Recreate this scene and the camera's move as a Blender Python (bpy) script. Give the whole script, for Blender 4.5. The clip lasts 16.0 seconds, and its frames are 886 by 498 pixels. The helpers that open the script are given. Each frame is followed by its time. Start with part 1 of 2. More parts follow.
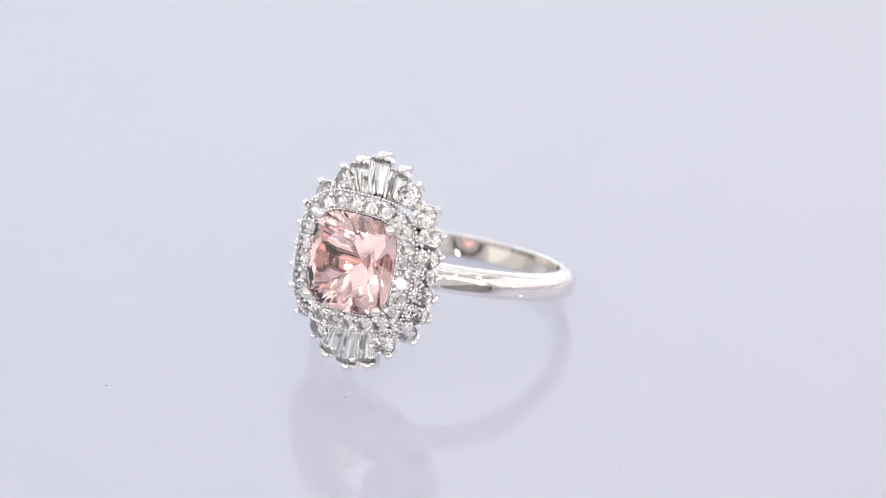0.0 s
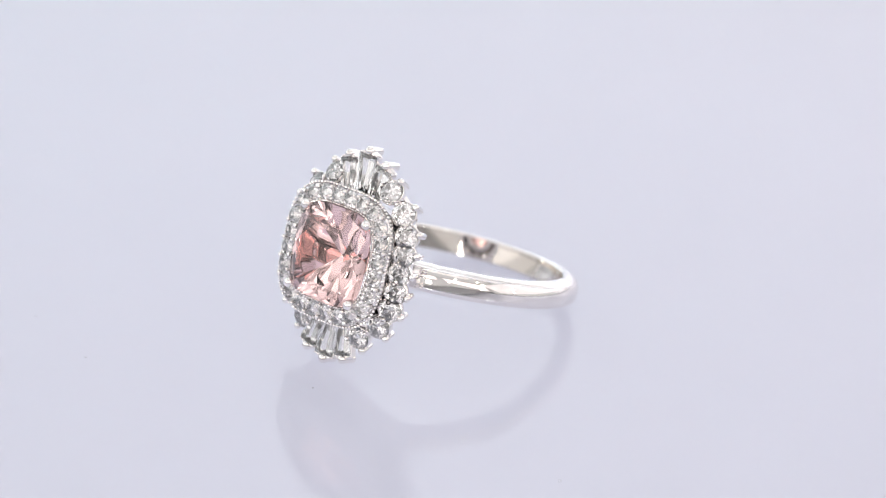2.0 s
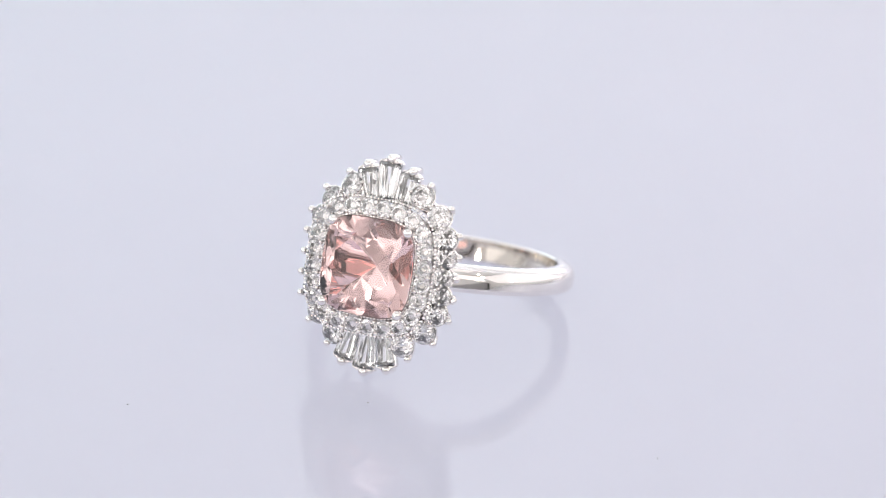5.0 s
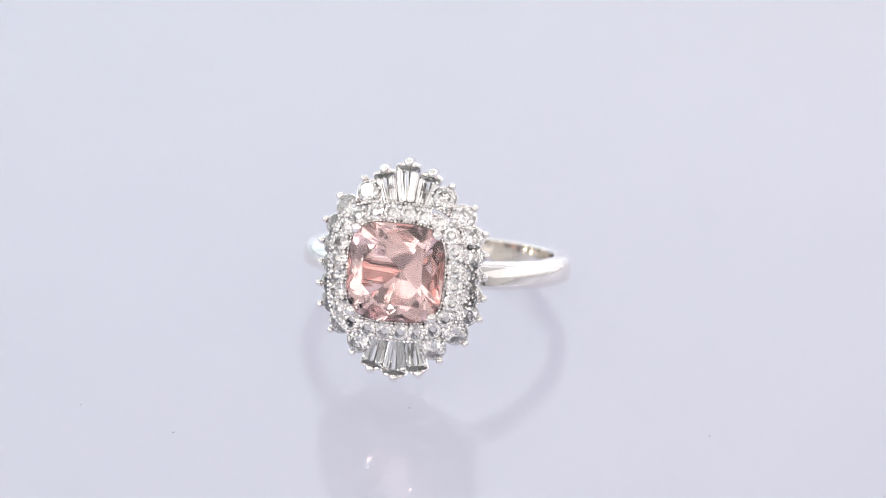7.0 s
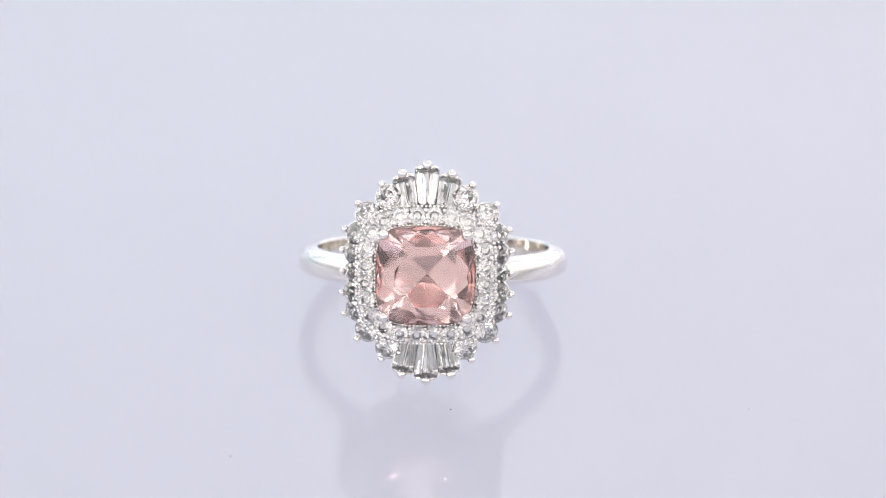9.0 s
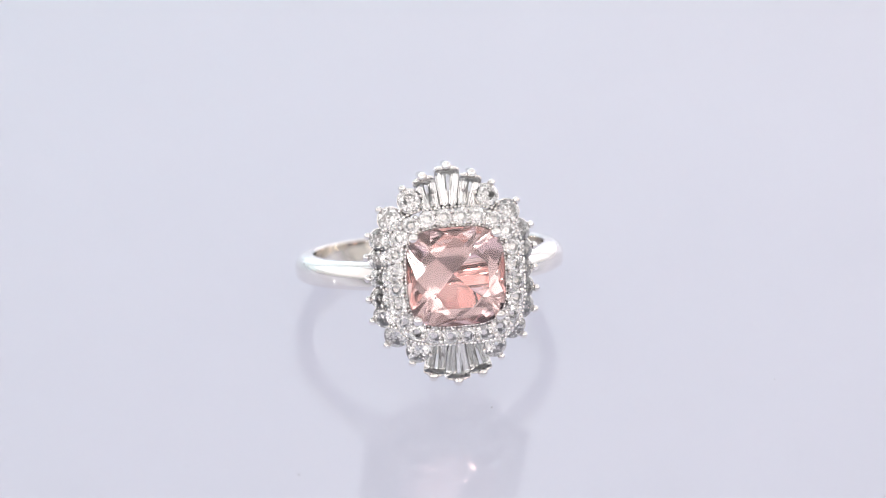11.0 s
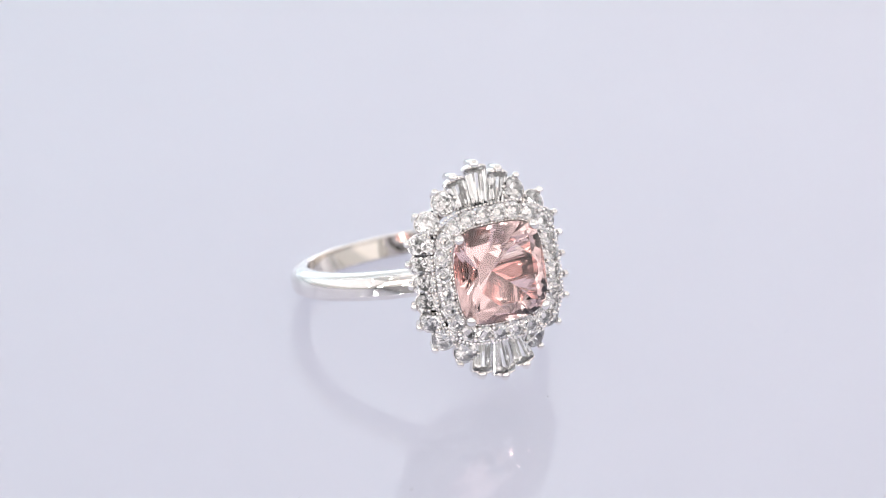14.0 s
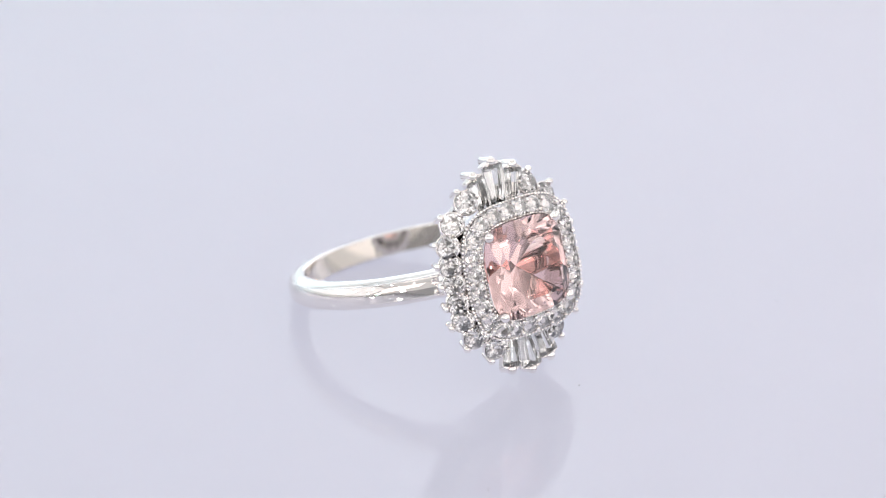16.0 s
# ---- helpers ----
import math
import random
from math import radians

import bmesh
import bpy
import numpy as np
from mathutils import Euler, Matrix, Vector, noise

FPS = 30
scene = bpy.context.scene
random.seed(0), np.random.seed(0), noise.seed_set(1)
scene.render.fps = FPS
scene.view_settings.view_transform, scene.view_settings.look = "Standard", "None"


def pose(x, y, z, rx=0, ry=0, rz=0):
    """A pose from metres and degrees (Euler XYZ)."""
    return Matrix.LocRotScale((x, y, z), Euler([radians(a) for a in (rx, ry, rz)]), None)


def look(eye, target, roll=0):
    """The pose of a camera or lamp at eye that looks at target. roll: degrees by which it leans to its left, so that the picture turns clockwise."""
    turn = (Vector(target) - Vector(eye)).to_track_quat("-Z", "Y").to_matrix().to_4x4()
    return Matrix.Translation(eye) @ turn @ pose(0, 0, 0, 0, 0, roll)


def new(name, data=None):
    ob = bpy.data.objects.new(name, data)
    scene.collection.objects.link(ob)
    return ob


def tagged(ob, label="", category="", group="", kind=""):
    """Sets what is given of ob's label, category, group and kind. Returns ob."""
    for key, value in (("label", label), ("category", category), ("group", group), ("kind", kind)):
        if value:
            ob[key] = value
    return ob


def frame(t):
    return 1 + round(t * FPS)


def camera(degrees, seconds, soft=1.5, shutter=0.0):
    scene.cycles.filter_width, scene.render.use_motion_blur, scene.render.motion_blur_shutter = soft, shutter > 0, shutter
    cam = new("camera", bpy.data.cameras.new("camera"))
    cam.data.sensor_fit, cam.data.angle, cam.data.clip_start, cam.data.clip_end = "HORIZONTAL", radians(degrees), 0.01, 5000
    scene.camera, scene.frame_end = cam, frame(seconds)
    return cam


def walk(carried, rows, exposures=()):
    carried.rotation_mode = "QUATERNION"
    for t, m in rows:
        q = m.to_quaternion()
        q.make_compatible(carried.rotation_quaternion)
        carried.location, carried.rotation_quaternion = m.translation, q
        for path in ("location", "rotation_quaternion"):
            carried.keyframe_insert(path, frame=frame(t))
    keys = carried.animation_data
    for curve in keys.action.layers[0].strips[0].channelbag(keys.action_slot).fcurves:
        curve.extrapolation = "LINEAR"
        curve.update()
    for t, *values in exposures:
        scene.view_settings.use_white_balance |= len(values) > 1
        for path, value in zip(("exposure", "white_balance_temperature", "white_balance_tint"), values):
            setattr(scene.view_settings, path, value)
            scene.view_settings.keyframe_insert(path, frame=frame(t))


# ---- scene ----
# The camera stands still above a slowly turning display plate.
MM = 0.001
EYE = Vector((0.554, -233.6, 117.15)) * MM
PITCH = radians(25.547)
cam = camera(14.51, 16.0, soft=0.9)
cam.data.dof.use_dof, cam.data.dof.focus_distance, cam.data.dof.aperture_fstop = True, 0.2495, 28.0
STAND = look(EYE, EYE + Vector((0, math.cos(PITCH), -math.sin(PITCH))), 2.186)
walk(cam, [(0.0, STAND), (16.0, STAND)])

# ---- light: assumed, all out of view: a white light tent, softboxes overhead, at the sides and in front, a lamp under the plate, two bare LEDs; fill and glint lamps added ----
world = bpy.data.worlds.new("world")
world.use_nodes = True
world.node_tree.nodes["Background"].inputs["Color"].default_value = (0.9, 0.93, 1.0, 1)
world.node_tree.nodes["Background"].inputs["Strength"].default_value = 0.0
scene.world = world


def area_lamp(name, place, target, w, h, power, colour):
    data = bpy.data.lights.new(name, "AREA")
    data.shape, data.size, data.size_y, data.energy, data.color = "RECTANGLE", w, h, power, colour
    ob = new(name, data)
    ob.matrix_world = look(place, target)
    return ob


area_lamp("softbox_top", (0.0, 0.02, 0.66), (0, 0.0, 0), 0.60, 0.50, 0.34, (1.0, 0.965, 0.945))
area_lamp("softbox_left", (-0.56, -0.05, 0.30), (0, -0.05, 0.20), 1.00, 0.55, 0.78, (0.96, 0.955, 0.97))
area_lamp("softbox_right", (0.56, -0.02, 0.30), (0, -0.02, 0.20), 1.00, 0.55, 0.78, (1.0, 0.94, 0.95))
# front pair added out of view to brighten the stones; the gap darkens some facets
area_lamp("softbox_front", (-0.31, -0.66, 0.37), (-0.2, 0, 0.12), 0.50, 0.58, 0.94, (1.0, 0.915, 0.885))
area_lamp("softbox_front", (0.31, -0.66, 0.37), (0.2, 0, 0.12), 0.50, 0.58, 0.94, (1.0, 0.915, 0.885))
# unseen fills added to brighten the back wall; their cyan and pink tint the plate's reflection
area_lamp("back_wall_fill", (-0.22, 0.28, 0.0), (-0.22, 0.6, 0.26), 0.40, 0.16, 1.9, (0.58, 0.89, 1.0))
area_lamp("back_wall_fill", (0.22, 0.28, 0.0), (0.22, 0.6, 0.26), 0.40, 0.16, 2.3, (1.0, 0.92, 1.0))
area_lamp("turntable_light", (0.0, 0.0, -0.034), (0, 0, 0.1), 0.20, 0.20, 0.060, (0.845, 0.86, 1.0))
area_lamp("glint_lamp", (-0.139, -0.52, 0.080), (0, 0, 0.01), 0.036, 0.036, 0.24, (1.0, 0.96, 0.90))
area_lamp("glint_lamp", (-0.331, -0.424, 0.080), (0, 0, 0.01), 0.034, 0.034, 0.20, (1.0, 0.96, 0.90))
for k in range(18):                      # an arc of small lamps above the front, added unseen for glints in the stones
    az, el = radians(-84 + 8.5 * k + (15 if k > 8 else 0)), radians(14 + 13 * (k % 4))
    spot = Vector((math.sin(az) * math.cos(el), -math.cos(az) * math.cos(el), math.sin(el))) * 0.54
    area_lamp("glint_lamp", spot, (0, 0, 0.01), 0.016, 0.016, 0.040, (1.0, 0.96, 0.90))


# ---- materials ----
def material(name, colour, rough, metal=0.0, **more):
    mat = bpy.data.materials.new(name)
    mat.use_nodes = True
    bsdf = mat.node_tree.nodes["Principled BSDF"]
    bsdf.inputs["Base Color"].default_value = (*colour, 1)
    bsdf.inputs["Roughness"].default_value = rough
    bsdf.inputs["Metallic"].default_value = metal
    for key, value in more.items():
        bsdf.inputs[key.replace("_", " ")].default_value = value
    return mat


def grain(mat, scale, low, high, bump=0.0, tint=None, detail=4.0):
    """Uneven roughness, fine relief and, with tint, a second base colour, all from noise of that scale."""
    tree = mat.node_tree
    nodes, links = tree.nodes, tree.links
    bsdf = nodes["Principled BSDF"]
    coord = nodes.new("ShaderNodeTexCoord")
    noise_a = nodes.new("ShaderNodeTexNoise")
    noise_a.inputs["Scale"].default_value, noise_a.inputs["Detail"].default_value = scale, detail
    links.new(coord.outputs["Object"], noise_a.inputs["Vector"])
    span = nodes.new("ShaderNodeMapRange")
    span.inputs["From Min"].default_value, span.inputs["From Max"].default_value = 0.3, 0.7
    span.inputs["To Min"].default_value, span.inputs["To Max"].default_value = low, high
    links.new(noise_a.outputs["Fac"], span.inputs["Value"])
    links.new(span.outputs["Result"], bsdf.inputs["Roughness"])
    if bump:
        relief = nodes.new("ShaderNodeBump")
        relief.inputs["Strength"].default_value, relief.inputs["Distance"].default_value = bump, 0.00002
        noise_b = nodes.new("ShaderNodeTexNoise")
        noise_b.inputs["Scale"].default_value, noise_b.inputs["Detail"].default_value = scale * 4, 3
        links.new(coord.outputs["Object"], noise_b.inputs["Vector"])
        links.new(noise_b.outputs["Fac"], relief.inputs["Height"])
        links.new(relief.outputs["Normal"], bsdf.inputs["Normal"])
    if tint:
        mix = nodes.new("ShaderNodeMix")
        mix.data_type = "RGBA"
        mix.inputs["A"].default_value = bsdf.inputs["Base Color"].default_value
        mix.inputs["B"].default_value = (*tint, 1)
        wide = nodes.new("ShaderNodeTexNoise")
        wide.inputs["Scale"].default_value = scale * 0.15
        links.new(coord.outputs["Object"], wide.inputs["Vector"])
        links.new(wide.outputs["Fac"], mix.inputs["Factor"])
        links.new(mix.outputs["Result"], bsdf.inputs["Base Color"])
    return mat


def opal_acrylic():
    """Backlit opal sheet: scatters light through itself, with a polished face."""
    mat = bpy.data.materials.new("opal_acrylic")
    mat.use_nodes = True
    nodes, links = mat.node_tree.nodes, mat.node_tree.links
    nodes.remove(nodes["Principled BSDF"])
    coord = nodes.new("ShaderNodeTexCoord")
    cloud = nodes.new("ShaderNodeTexNoise")
    cloud.inputs["Scale"].default_value, cloud.inputs["Detail"].default_value = 14, 5
    links.new(coord.outputs["Object"], cloud.inputs["Vector"])
    tone = nodes.new("ShaderNodeMix")
    tone.data_type = "RGBA"
    tone.inputs["A"].default_value, tone.inputs["B"].default_value = (0.760, 0.765, 0.825, 1), (0.785, 0.785, 0.840, 1)
    links.new(cloud.outputs["Fac"], tone.inputs["Factor"])
    face, body, sheet = nodes.new("ShaderNodeBsdfDiffuse"), nodes.new("ShaderNodeBsdfTranslucent"), nodes.new("ShaderNodeMixShader")
    sheet.inputs["Fac"].default_value = 0.82
    for bsdf in (face, body):
        links.new(tone.outputs["Result"], bsdf.inputs["Color"])
    links.new(face.outputs["BSDF"], sheet.inputs[1])
    links.new(body.outputs["BSDF"], sheet.inputs[2])
    polish, gloss, whole = nodes.new("ShaderNodeFresnel"), nodes.new("ShaderNodeBsdfGlossy"), nodes.new("ShaderNodeMixShader")
    polish.inputs["IOR"].default_value, gloss.inputs["Roughness"].default_value = 1.58, 0.0
    links.new(polish.outputs["Fac"], whole.inputs["Fac"])
    links.new(sheet.outputs["Shader"], whole.inputs[1])
    links.new(gloss.outputs["BSDF"], whole.inputs[2])
    links.new(whole.outputs["Shader"], nodes["Material Output"].inputs["Surface"])
    return mat


acrylic = opal_acrylic()
fabric = grain(material("tent_fabric", (0.80, 0.79, 0.78), 0.9), 900, 0.8, 0.95, 0.3, (0.77, 0.765, 0.765))
# for the unseen strip that darkens what the ring reflects
reflection_grey = grain(material("reflection_grey", (0.46, 0.46, 0.47), 0.9), 900, 0.8, 0.95, 0.3, (0.41, 0.41, 0.42))
gold = grain(material("polished_white_gold", (0.86, 0.828, 0.808), 0.05, 1.0), 900, 0.02, 0.07, 0.03)
# same metal inside the band, its dim warm reflections put into the colour
inner_gold_shaded = grain(material("white_gold_shaded", (0.82, 0.77, 0.71), 0.08, 1.0), 1500, 0.03, 0.08, 0.04)
diamond = material("diamond", (1.0, 0.985, 0.98), 0.0, IOR=2.42, Transmission_Weight=1.0)
baguette_glass = material("baguette_diamond", (0.99, 0.985, 0.97), 0.0, IOR=2.42, Transmission_Weight=1.0)
morganite = material("peach_morganite", (0.985, 0.70, 0.68), 0.0, IOR=1.58, Transmission_Weight=1.0)
dust = grain(material("dust", (0.38, 0.37, 0.37), 0.8), 9000, 0.7, 0.9)
engraving_ink = material("engraved_recess", (0.45, 0.42, 0.39), 0.45, 1.0)


# ---- mesh helpers (millimetres in, metres out) ----
def mesh_of(name, bm, mat, smooth=False):
    bm.normal_update()
    data = bpy.data.meshes.new(name)
    bm.to_mesh(data)
    bm.free()
    data.transform(Matrix.Scale(MM, 4))
    data.materials.append(mat)
    if smooth:
        data.polygons.foreach_set("use_smooth", [True] * len(data.polygons))
    return data


def piece(name, data, parent, m=None, label=""):
    """One object of that mesh under a thing or part; m is its pose in the parent's millimetres."""
    ob = new(name, data)
    ob.parent = parent
    if m is not None:
        m = m.copy()
        m.translation = m.translation * MM
        ob.matrix_basis = m
    return tagged(ob, label)


def part(name, bm, mat, parent, label="", smooth=False):
    return piece(name, mesh_of(name, bm, mat, smooth), parent, None, label)


def box(bm, x0, x1, y0, y1, z0, z1):
    made = bmesh.ops.create_cube(bm, size=1, matrix=Matrix.LocRotScale(
        ((x0 + x1) / 2, (y0 + y1) / 2, (z0 + z1) / 2), None, (x1 - x0, y1 - y0, z1 - z0)))
    return made["verts"]


def hull(points):
    """A cut stone: the convex solid round its corner points, flat facets merged."""
    bm = bmesh.new()
    for p in points:
        bm.verts.new(p)
    bmesh.ops.convex_hull(bm, input=bm.verts[:])
    loose = [v for v in bm.verts if not v.link_faces]
    bmesh.ops.delete(bm, geom=loose, context="VERTS")
    bmesh.ops.dissolve_limit(bm, angle_limit=radians(0.6), verts=bm.verts[:], edges=bm.edges[:])
    bmesh.ops.recalc_face_normals(bm, faces=bm.faces[:])
    return bm


def lathe(bm, profile, steps, m=Matrix()):
    """Turns a closed or open profile of (radius, height) about z."""
    rings = []
    for r, z in profile:
        if r < 1e-6:
            rings.append([bm.verts.new(m @ Vector((0, 0, z)))])
        else:
            rings.append([bm.verts.new(m @ Vector((r * math.cos(a), r * math.sin(a), z)))
                          for a in (2 * math.pi * k / steps for k in range(steps))])
    for low, high in zip(rings, rings[1:]):
        for k in range(steps):
            corner = [low[k % len(low)], low[(k + 1) % len(low)], high[(k + 1) % len(high)], high[k % len(high)]]
            corner = [v for i, v in enumerate(corner) if v not in corner[:i]]
            if len(corner) > 2:
                bm.faces.new(corner)
    bmesh.ops.recalc_face_normals(bm, faces=bm.faces[:])


def loop_strip(outlines, closed=True):
    """Joins outlines of equal length, one after the other, into a skin; closed joins the last to the first."""
    bm = bmesh.new()
    rows = [[bm.verts.new(p) for p in line] for line in outlines]
    pairs = list(zip(rows, rows[1:] + ([rows[0]] if closed else [])))
    if not closed:
        pairs = pairs[:-1] if len(pairs) == len(rows) else pairs
    for a, b in pairs:
        n = len(a)
        for k in range(n):
            bm.faces.new((a[k], a[(k + 1) % n], b[(k + 1) % n], b[k]))
    bmesh.ops.recalc_face_normals(bm, faces=bm.faces[:])
    return bm


# ---- the place: tent walls, table and turntable ----
def wall(name, x0, x1, y0, y1, z0, z1, mat, label):
    bm = bmesh.new()
    box(bm, x0, x1, y0, y1, z0, z1)
    return tagged(part(name, bm, mat, None), label, kind="structure")


wall("floor", -640, 640, -740, 640, -70, -40, fabric, "white fabric floor of the light tent")
wall("wall_north", -600, 600, 600, 630, -40, 700, fabric, "plain white fabric wall of the light tent")
wall("wall_west", -630, -600, -700, 630, -40, 700, fabric, "plain white fabric side wall")
wall("wall_east", 600, 630, -700, 630, -40, 700, fabric, "plain white fabric side wall")
wall("wall_south", -600, 600, -730, -700, 60, 700, fabric, "plain white fabric wall behind the camera")
# added out of view: puts a darker line into reflections on the band and stones
wall("wall_south_grey_strip", -600, 600, -760, -732, -40, 60, reflection_grey, "unseen grey strip added below the south wall to darken reflections")
wall("ceiling", -630, 630, -730, 630, 700, 730, fabric, "white fabric top of the light tent")


def turntable():
    root = new("turntable")
    tagged(root, "glossy white backlit acrylic turntable under the ring", "turntable")
    bm = bmesh.new()
    lathe(bm, [(122, -5.9), (158, -5.9), (159.5, -5.2), (160, -4), (160, -1), (159.6, -0.3), (158.8, 0), (0, 0)], 128)
    part("plate", bm, acrylic, root, "glossy white acrylic plate")
    bm = bmesh.new()
    lathe(bm, [(0, -38), (112, -38), (112, -6.02), (118, -6.02), (120, -8), (120, -38), (118, -40), (0, -40)], 96)
    part("drum", bm, fabric, root, "hollow white light-box drum")
    return root


# ---- the ring ----
R_OUT, R_IN = 10.1, 8.65                  # radius of the shank outside and inside
SET_BACK = 0.35                          # the shank's centre lies this far behind the head's


def on_head(u, w, n):
    """Head coordinates (across, along the finger's axis, outwards) in the ring's own axes."""
    return Vector((u, -n, w))


def facing(u, w, n, turn=0.0):
    """The pose of a stone on the head: its z looks outwards; turn spins it, in radians from the across axis."""
    m = Matrix(((1, 0, 0), (0, 0, -1), (0, 1, 0))).to_4x4() @ Matrix.Rotation(turn, 4, "Z")
    m.translation = on_head(u, w, n)
    return m


def cushion(half_u, half_w, power, count):
    """Points of a cushion outline, evenly spread by arc."""
    raw = []
    for k in range(720):
        a = 2 * math.pi * k / 720
        c, s = math.cos(a), math.sin(a)
        r = (abs(c / half_u) ** power + abs(s / half_w) ** power) ** (-1 / power)
        raw.append(Vector((r * c, r * s)))
    dist = [0.0]
    for k in range(720):
        dist.append(dist[-1] + (raw[(k + 1) % 720] - raw[k]).length)
    out, k = [], 0
    for i in range(count):
        want = dist[-1] * i / count
        while dist[k + 1] < want:
            k += 1
        f = (want - dist[k]) / (dist[k + 1] - dist[k])
        out.append(raw[k].lerp(raw[(k + 1) % 720], f))
    return out


def round_brilliant():
    """A brilliant-cut stone of radius 1, girdle at z = 0."""
    pts = []
    for k in range(8):
        a = math.pi * k / 4
        b = a + math.pi / 8
        pts.append((0.55 * math.cos(b), 0.55 * math.sin(b), 0.33))
        pts.append((0.80 * math.cos(a), 0.80 * math.sin(a), 0.215))
        pts.append((0.25 * math.cos(b), 0.25 * math.sin(b), -0.675))
    for k in range(16):
        a = math.pi * k / 8
        pts.append((math.cos(a), math.sin(a), 0.03))
        pts.append((math.cos(a), math.sin(a), -0.03))
        c = a + math.pi / 16
        pts.append((0.62 * math.cos(c), 0.62 * math.sin(c), -0.40))
    pts.append((0, 0, -0.87))
    return mesh_of("diamond", hull(pts), diamond)


def tapered_baguette(inner, outer, length):
    """A step-cut tapered stone; it runs along y, its wide end at +y, girdle at z = 0."""
    pts, deep = [], (inner + outer) / 2.7
    for shrink, z in ((1.0, 0.03), (1.0, -0.04), (0.90, 0.085), (0.76, 0.14), (0.60, 0.18), (0.76, -0.22 * deep), (0.50, -0.42 * deep), (0.26, -0.56 * deep), (0.05, -0.64 * deep)):
        for y, half in ((-length / 2, inner / 2), (length / 2 - 0.16, outer / 2), (length / 2, outer * 0.40)):
            yy = y - math.copysign((1 - shrink) * 0.40, y)
            pts += [(-half * shrink, yy, z), (half * shrink, yy, z)]
    return mesh_of("baguette", hull(pts), baguette_glass)


def cushion_gem():
    """The large cushion-cut stone, 7.1 mm across, girdle at z = 0: brilliant facets drawn out to a cushion."""
    pts = []

    def tier(size, power, count, z, shift, jitter=1):
        for k in range(count):
            a = 2 * math.pi * (k + shift) / count
            c, s = math.cos(a), math.sin(a)
            r = size * 3.52 * (abs(c) ** power + abs(s) ** power) ** (-1 / power)
            pts.append((r * c, r * s, z + jitter * random.uniform(-0.04, 0.04)))

    tier(1.0, 3.7, 48, 0.05, 0.5, 0)
    tier(1.0, 3.7, 48, -0.05, 0.5, 0)
    tier(0.835, 3.0, 8, 0.62, 0.0)
    tier(0.64, 2.6, 8, 0.98, 0.5, 0)
    tier(0.775, 3.2, 16, -0.94, 0.5)
    pts += [(su * random.uniform(1.36, 1.52), sv * random.uniform(1.36, 1.52), random.uniform(-2.14, -2.06)) for su in (1, -1) for sv in (1, -1)]
    pts.append((0.05, -0.04, -3.38))
    return hull(pts)


def bead_mesh(name, radius, stem, steps=16):
    """A prong: a rounded tip on a stem that runs back along -z."""
    bm = bmesh.new()
    profile = [(0, -stem), (radius * 0.70, -stem), (radius * 0.86, -stem + 0.12), (radius * 0.88, -radius * 0.6)]
    for k in range(-2, 7):
        a = math.pi / 2 * k / 6
        profile.append((radius * math.cos(a) if k < 6 else 0, radius * math.sin(a)))
    lathe(bm, profile, steps)
    return mesh_of(name, bm, gold, True)


def collet_mesh():
    """An open tapered cup for a stone of radius 1: rim just under the girdle."""
    bm = bmesh.new()
    lathe(bm, [(0.97, -0.06), (1.07, -0.04), (1.10, -0.18), (0.98, -0.75), (0.66, -1.4), (0.54, -1.4),
               (0.70, -0.65), (0.97, -0.06)], 24)
    bmesh.ops.remove_doubles(bm, verts=bm.verts[:], dist=1e-5)
    bmesh.ops.recalc_face_normals(bm, faces=bm.faces[:])
    return mesh_of("collet", bm, gold, True)


def shank():
    """The plain band: flat outer face, a broad chamfer on its upper edge, deeper towards the head; its inside face kept apart."""
    steps, top = 224, 0.70
    bm = bmesh.new()
    rows = []
    for i in range(steps):
        a = 2 * math.pi * i / steps
        low = -1.06 - 0.29 * (1 - math.sin(a)) / 2
        corner = [(R_IN + 0.10, low, 0.10), (R_OUT - 0.06, low + 0.02, 0.42), (R_OUT - 0.02, 0.10, 0.48), (R_IN + 0.86, top - 0.03, 0.38), (R_IN, top, 0.16), (R_IN, low, 0.12)]
        line = []
        for k, (r, z, cut) in enumerate(corner):
            here = Vector((r, z))
            back = (Vector(corner[k - 1][:2]) - here).normalized() * cut
            ahead = (Vector(corner[(k + 1) % len(corner)][:2]) - here).normalized() * cut
            if k == 0:
                back = back * 0.5
            for f in (0.0, 0.1, 0.25, 0.5, 0.75, 0.9, 1.0):
                line.append(here + back * (1 - f) ** 2 + ahead * f ** 2)
        rows.append([bm.verts.new((p.x * math.cos(a), p.x * math.sin(a) + SET_BACK, p.y)) for p in line])
    n = len(rows[0])
    inside = [math.hypot(v.co.x, v.co.y - SET_BACK) < R_IN + 0.02 for v in rows[0]]
    for i in range(steps):
        for k in range(n):
            face = bm.faces.new((rows[i][k], rows[(i + 1) % steps][k], rows[(i + 1) % steps][(k + 1) % n], rows[i][(k + 1) % n]))
            face.material_index = 1 if inside[k] and inside[(k + 1) % n] else 0
            face.smooth = True
    bmesh.ops.recalc_face_normals(bm, faces=bm.faces[:])
    return bm


# outer stones of one quarter: prong across, prong along, way outwards, stone radius
QUARTER = ((3.24, 6.30, 62, 0.87), (4.98, 4.88, 44, 0.88), (5.90, 3.07, 20, 0.85), (6.07, 1.54, 8, 0.82))
N_OUT, N_HALO, N_GEM = 10.95, 12.95, 13.22


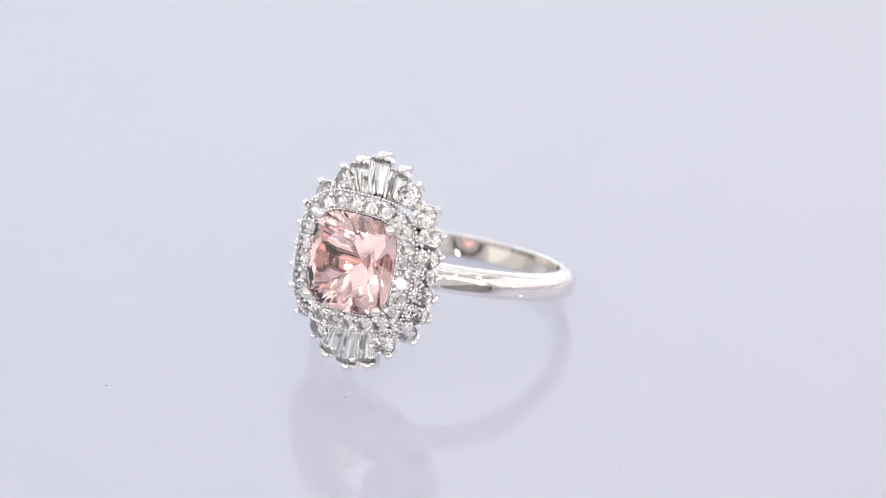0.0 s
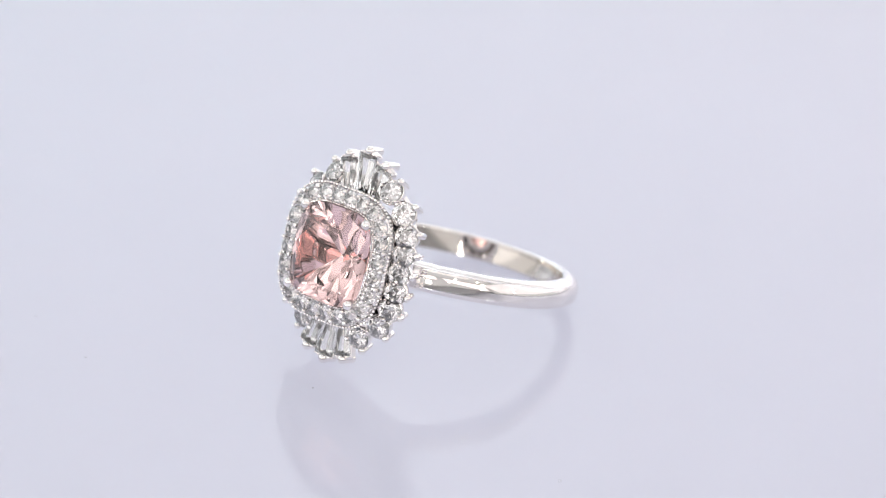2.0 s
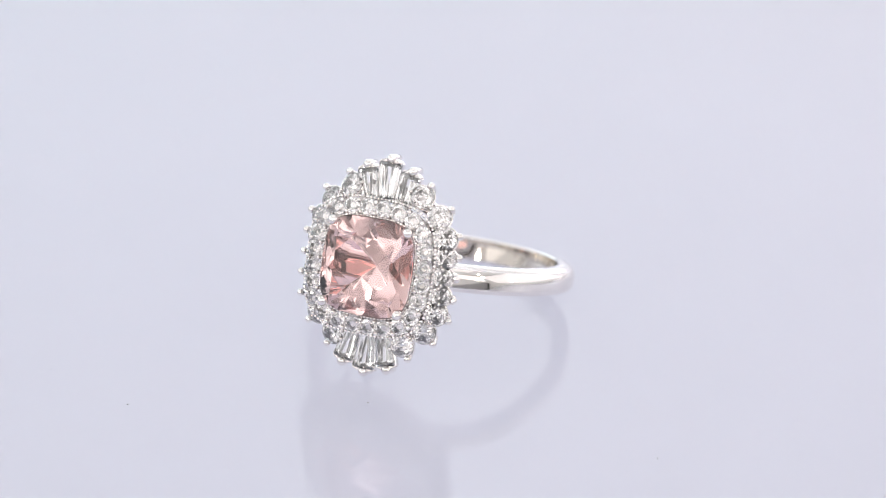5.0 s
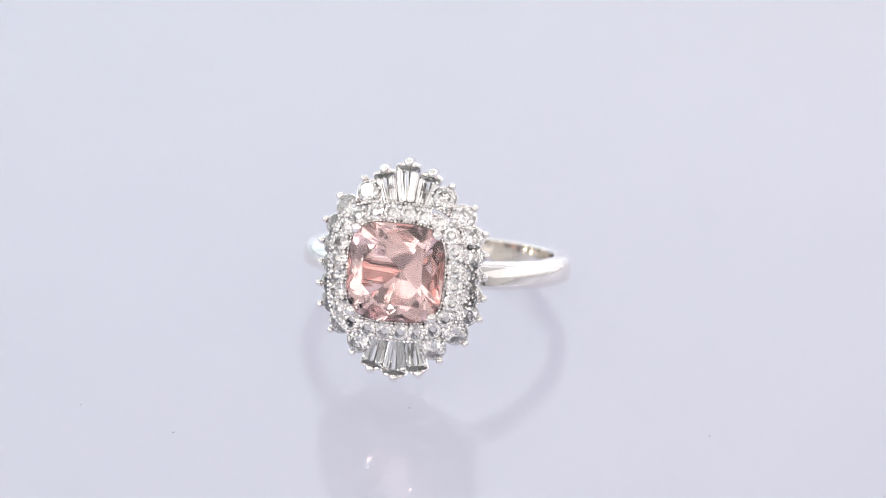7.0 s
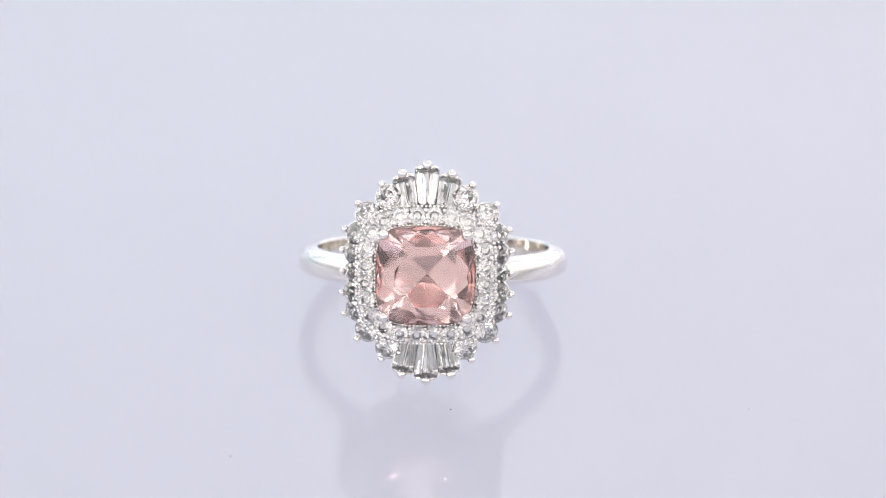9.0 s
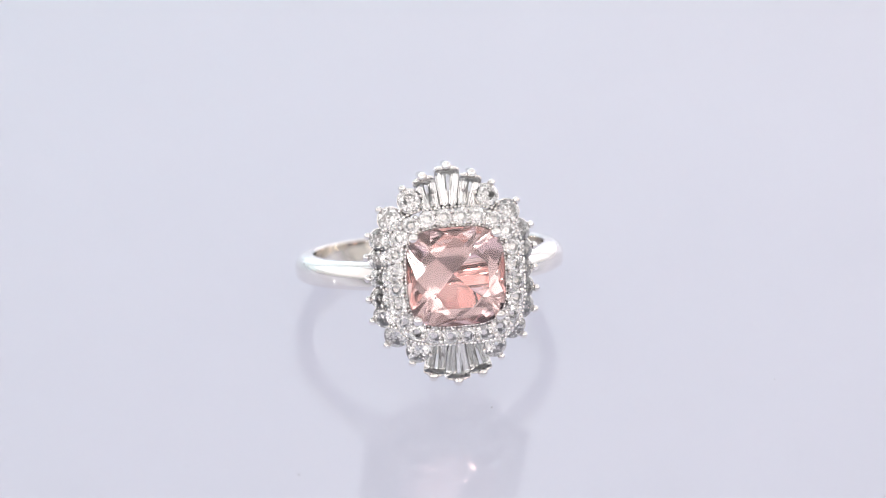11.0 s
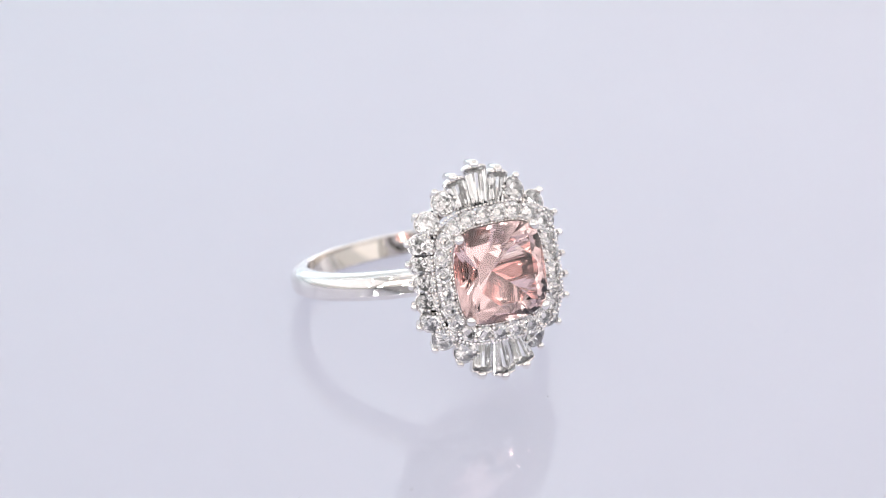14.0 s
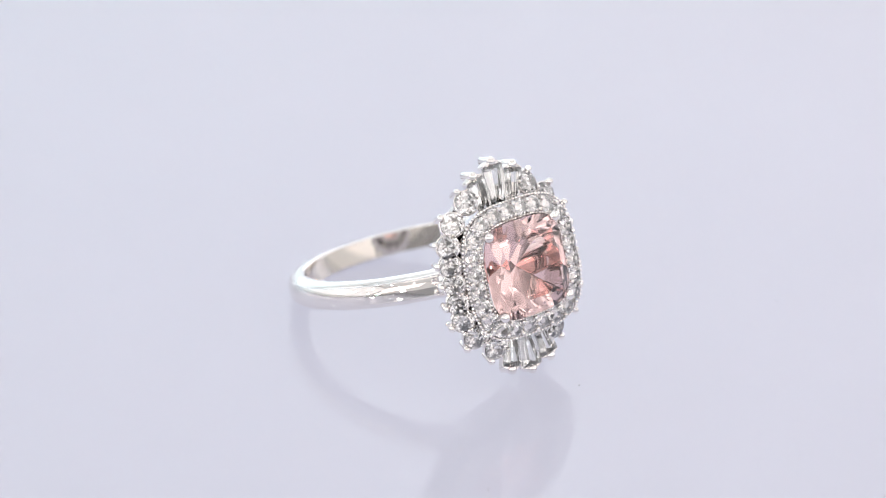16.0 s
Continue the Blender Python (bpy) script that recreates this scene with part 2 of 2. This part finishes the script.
def dress_ring():
    root = new("ring")
    tagged(root, "white gold cocktail ring with pink cushion stone and diamond double halo", "ring")
    band = part("shank", shank(), gold, root, "plain polished white gold band")
    band.data.materials.append(inner_gold_shaded)

    # hallmark: small stamped strokes on the inside of the band
    bm = bmesh.new()
    for k in range(7):
        a = radians(52 + k * 3.4)
        spin = Matrix.Rotation(a, 4, "Z")
        tall = 0.26 if k % 2 else 0.20
        for v in box(bm, R_IN - 0.006, R_IN + 0.03, -0.07, 0.07, -tall, tall):
            v.co = spin @ v.co + Vector((0, SET_BACK, 0))
    part("hallmark", bm, engraving_ink, band, "worn stamped hallmark")

    # gallery: a tapered open basket between the shank and the halo
    def ring_line(half_u, half_w, power, n, count=96):
        return [on_head(p.x, p.y, n) for p in cushion(half_u, half_w, power, count)]

    gallery = part("gallery", loop_strip([ring_line(2.4, 2.4, 2.4, 9.2), ring_line(3.9, 3.9, 3, 10.9), ring_line(4.3, 4.2, 3, 10.9),
                                          ring_line(3.0, 3.0, 2.4, 9.0)]), gold, root, "open white gold basket", True)

    # inner halo
    halo = part("inner_halo", loop_strip([
        ring_line(3.44, 3.44, 3.6, 12.92), ring_line(3.52, 3.52, 3.6, 12.96), ring_line(3.66, 3.66, 3.6, 12.60),
        ring_line(4.46, 4.40, 3.3, 12.52), ring_line(4.54, 4.48, 3.3, 12.42),
        ring_line(4.40, 4.34, 3.3, 10.7), ring_line(3.48, 3.48, 3.6, 10.7)]), gold, root, "raised white gold halo frame", True)
    stone = round_brilliant()
    small_bead = bead_mesh("prong", 0.17, 0.5, 10)
    count = 24
    line = cushion(4.31, 4.25, 3.3, count * 2)
    for k in range(count):
        p = line[2 * k + 1]
        out = p.normalized()
        m = facing(p.x, p.y, N_HALO) @ Matrix.Rotation(radians(11), 4, Vector((-out.y, out.x, 0))) @ Matrix.Rotation(
            random.uniform(0, 6.28), 4, "Z") @ Matrix.Rotation(random.uniform(-0.12, 0.12), 4, "X")
        piece("diamond", stone, halo, m @ Matrix.Diagonal((0.65, 0.65, 0.65, 1)))
        q = line[2 * k]
        way = q.normalized()
        for d in (-0.42, 0.42):
            piece("prong", small_bead, halo, facing(q.x + d * way.x, q.y + d * way.y, N_HALO + 0.13))

    # milgrain: rows of tiny beads along both edges of the halo
    for half_u, half_w, power, n, many, size in ((3.60, 3.60, 3.6, 13.03, 92, 0.125), (4.98, 4.92, 3.3, 12.72, 116, 0.125)):
        bm = bmesh.new()
        for p in cushion(half_u, half_w, power, many):
            bmesh.ops.create_icosphere(bm, subdivisions=2, radius=size * random.uniform(0.85, 1.1), matrix=Matrix.Translation(on_head(p.x, p.y, n)))
        tagged(part("milgrain", bm, gold, halo, "row of tiny white gold beads", True), kind="stuff")

    # outer halo: a scalloped gallery rail with cups, stones and one prong at each tip
    cup = collet_mesh()
    tip = bead_mesh("prong", 0.29, 1.2)
    spots = []
    for sv in (1, -1):
        for u, w, way, rad in QUARTER:
            for su in (1, -1):
                spots.append((su * u, sv * w, math.radians(way) if su > 0 else math.pi - math.radians(way), rad, sv))
    spots += [(6.04, 0.0, 0.0, 1, 0), (-6.04, 0.0, math.pi, 1, 0)]
    rail_u, rail_w = 5.0, 5.9
    outer = part("outer_halo", loop_strip([ring_line(4.4, 4.7, 2.6, 9.75), ring_line(4.4, 4.7, 2.6, 10.25),
                                           ring_line(rail_u, rail_w, 2.5, 10.25), ring_line(rail_u, rail_w, 2.5, 9.75)]),
                 gold, root, "scalloped white gold outer halo")
    for u, w, way, rad, sv in spots:
        if sv == 0:
            rad = 0.82
        if sv < 0:
            way = -way
        du, dw = math.cos(way), math.sin(way)
        cu, cw = u - du * (rad + 0.07), w - dw * (rad + 0.07)
        lean_out = Matrix.Rotation(radians(24), 4, Vector((-dw, du, 0)))
        n_low = N_OUT - 0.14 * min(1.0, max(0.0, (6.6 - abs(w)) / 1.6))
        seat = facing(cu, cw, n_low + 0.50) @ lean_out
        spin = Matrix.Rotation(random.uniform(0, 6.28), 4, "Z") @ Matrix.Rotation(random.uniform(-0.1, 0.1), 4, "Y")
        piece("diamond", stone, outer, seat @ spin @ Matrix.Diagonal((rad, rad, rad, 1)))
        piece("collet", cup, outer, seat @ Matrix.Diagonal((rad, rad, 1, 1)))
        piece("prong", tip, outer, facing(u, w, n_low + 0.20) @ lean_out)
        for side in (1, -1):
            a = way + side * 1.75
            piece("prong", small_bead, outer, facing(cu + rad * 1.02 * math.cos(a), cw + rad * 1.02 * math.sin(a), n_low + 0.68))

    # fans of three tapered baguettes at both ends of the head
    large_tip = bead_mesh("prong", 0.37, 1.25, 20)
    mid = tapered_baguette(1.10, 1.76, 2.86)
    flank = tapered_baguette(1.14, 1.60, 2.86)
    for sv in (1, -1):
        for side in (-1, 0, 1):
            lean = side * radians(12.5)
            du, dw = math.sin(lean), sv * math.cos(lean)
            bu, bw = (0.0, sv * 7.78 - 0.03) if side == 0 else (side * 1.78, sv * 7.22 - 0.13)
            cu, cw = bu - du * 1.62, bw - dw * 1.62
            spin = math.atan2(dw, du) - math.pi / 2
            setting = facing(cu, cw, N_OUT + 0.45, spin) @ Matrix.Rotation(radians(1), 4, "X")
            piece("baguette", mid if side == 0 else flank, outer, setting @ Matrix.Translation((0, -0.05, 0)))
            piece("prong", large_tip, outer, facing(bu, bw, N_OUT + 0.40))
            half_in, half_out = (0.555, 0.905) if side == 0 else (0.575, 0.805)
            lines = []
            for grow, z in ((0.0, -0.04), (0.035, -0.06), (-0.02, -0.60), (-0.07, -0.60)):
                lines.append([setting @ Vector(c) for c in (
                    (-half_in - grow, -1.48 - grow, z), (half_in + grow, -1.48 - grow, z), (half_out + grow, 1.32, z),
                    (half_out * 0.80 + grow, 1.48 + grow, z), (-half_out * 0.80 - grow, 1.48 + grow, z), (-half_out - grow, 1.32, z))])
            channel = part("channel", loop_strip(lines), gold, outer)
            cap = []
            for shrink, y0, z in ((1.0, 1.36, -0.5), (0.97, 1.34, 0.02), (0.74, 1.38, 0.05)):
                cap += [(su * half_out * f * shrink, y if f < 1 else max(y0, y - 0.16), z)
                        for su in (1, -1) for f, y in ((0.98, y0), (1.0, 1.42 * shrink + 0.2), (0.45, 1.64 - (1 - shrink) * 0.5))]
            bm = hull([setting @ Vector(c) for c in cap])
            bmesh.ops.bevel(bm, geom=bm.edges[:], offset=0.05, segments=3, affect="EDGES")
            part("end_cap", bm, gold, channel)

    # centre stone with four claws
    gem = part("centre_stone", cushion_gem(), morganite, root, "faceted peach-pink cushion-cut gemstone")
    gem.matrix_basis = Matrix.Translation(facing(0, 0, N_GEM).translation * MM) @ facing(0, 0, 0).to_3x3().to_4x4()
    claw = bead_mesh("claw", 0.40, 1.9, 20)
    for su in (1, -1):
        for sv in (1, -1):
            m = facing(su * 2.95, sv * 2.95, N_GEM + 0.28) @ Matrix.Rotation(radians(14), 4, Vector((sv, -su, 0)).normalized())
            piece("claw", claw, root, m, "rounded white gold claw")
    return root


def dust_speck(x, y, size, turn):
    pts = [(math.cos(k) * size * random.uniform(0.6, 1.3), math.sin(k) * size * 0.35 * random.uniform(0.6, 1.3), random.uniform(0.0, 0.09))
           for k in range(8)] + [(0, 0, 0)]
    ob = new("dust_speck", mesh_of("dust_speck", hull(pts), dust))
    tagged(ob, "tiny grey dust speck on the white plate", "dust", "dust on the plate")
    return ob, pose(x * MM, y * MM, 0, 0, 0, turn)


plate = turntable()
jewel = dress_ring()
specks = [dust_speck(*row) for row in ((-12.65, -23.54, 0.12, 10), (-20.16, -21.74, 0.06, 40), (23.37, -12.39, 0.09, 70), (2.07, -14.96, 0.07, 20))]


# ---- what moves: the plate turns back for two seconds, then steadily the other way ----
TURN_BACK, SPEED, START = 1.893, 5.665, -42.37
TILT, LEAN = radians(19.2), radians(2.48)


def ring_rest():
    u = Vector((1, 0, 0))
    n = Vector((0, -math.cos(TILT), math.sin(TILT)))
    w = Vector((0, math.sin(TILT), math.cos(TILT)))
    u, w = math.cos(LEAN) * u + math.sin(LEAN) * w, -math.sin(LEAN) * u + math.cos(LEAN) * w
    m = Matrix((u, -n, w)).transposed().to_4x4()
    m.translation = Vector((-0.214, 1.360, 4.291)) * MM
    return m


def motions():
    times = [0.0, 0.5, 1.0, 1.5, 1.7, 1.8, 1.9, 2.0, 2.1, 2.3] + [0.5 * k for k in range(5, 33)]
    turns = [(t, Matrix.Rotation(radians(START + SPEED * abs(t - TURN_BACK)), 4, "Z")) for t in times]
    rest = ring_rest()
    walk(plate, [(t, m) for t, m in turns])
    walk(jewel, [(t, m @ rest) for t, m in turns])
    for speck, place in specks:
        walk(speck, [(t, m @ place) for t, m in turns])


motions()
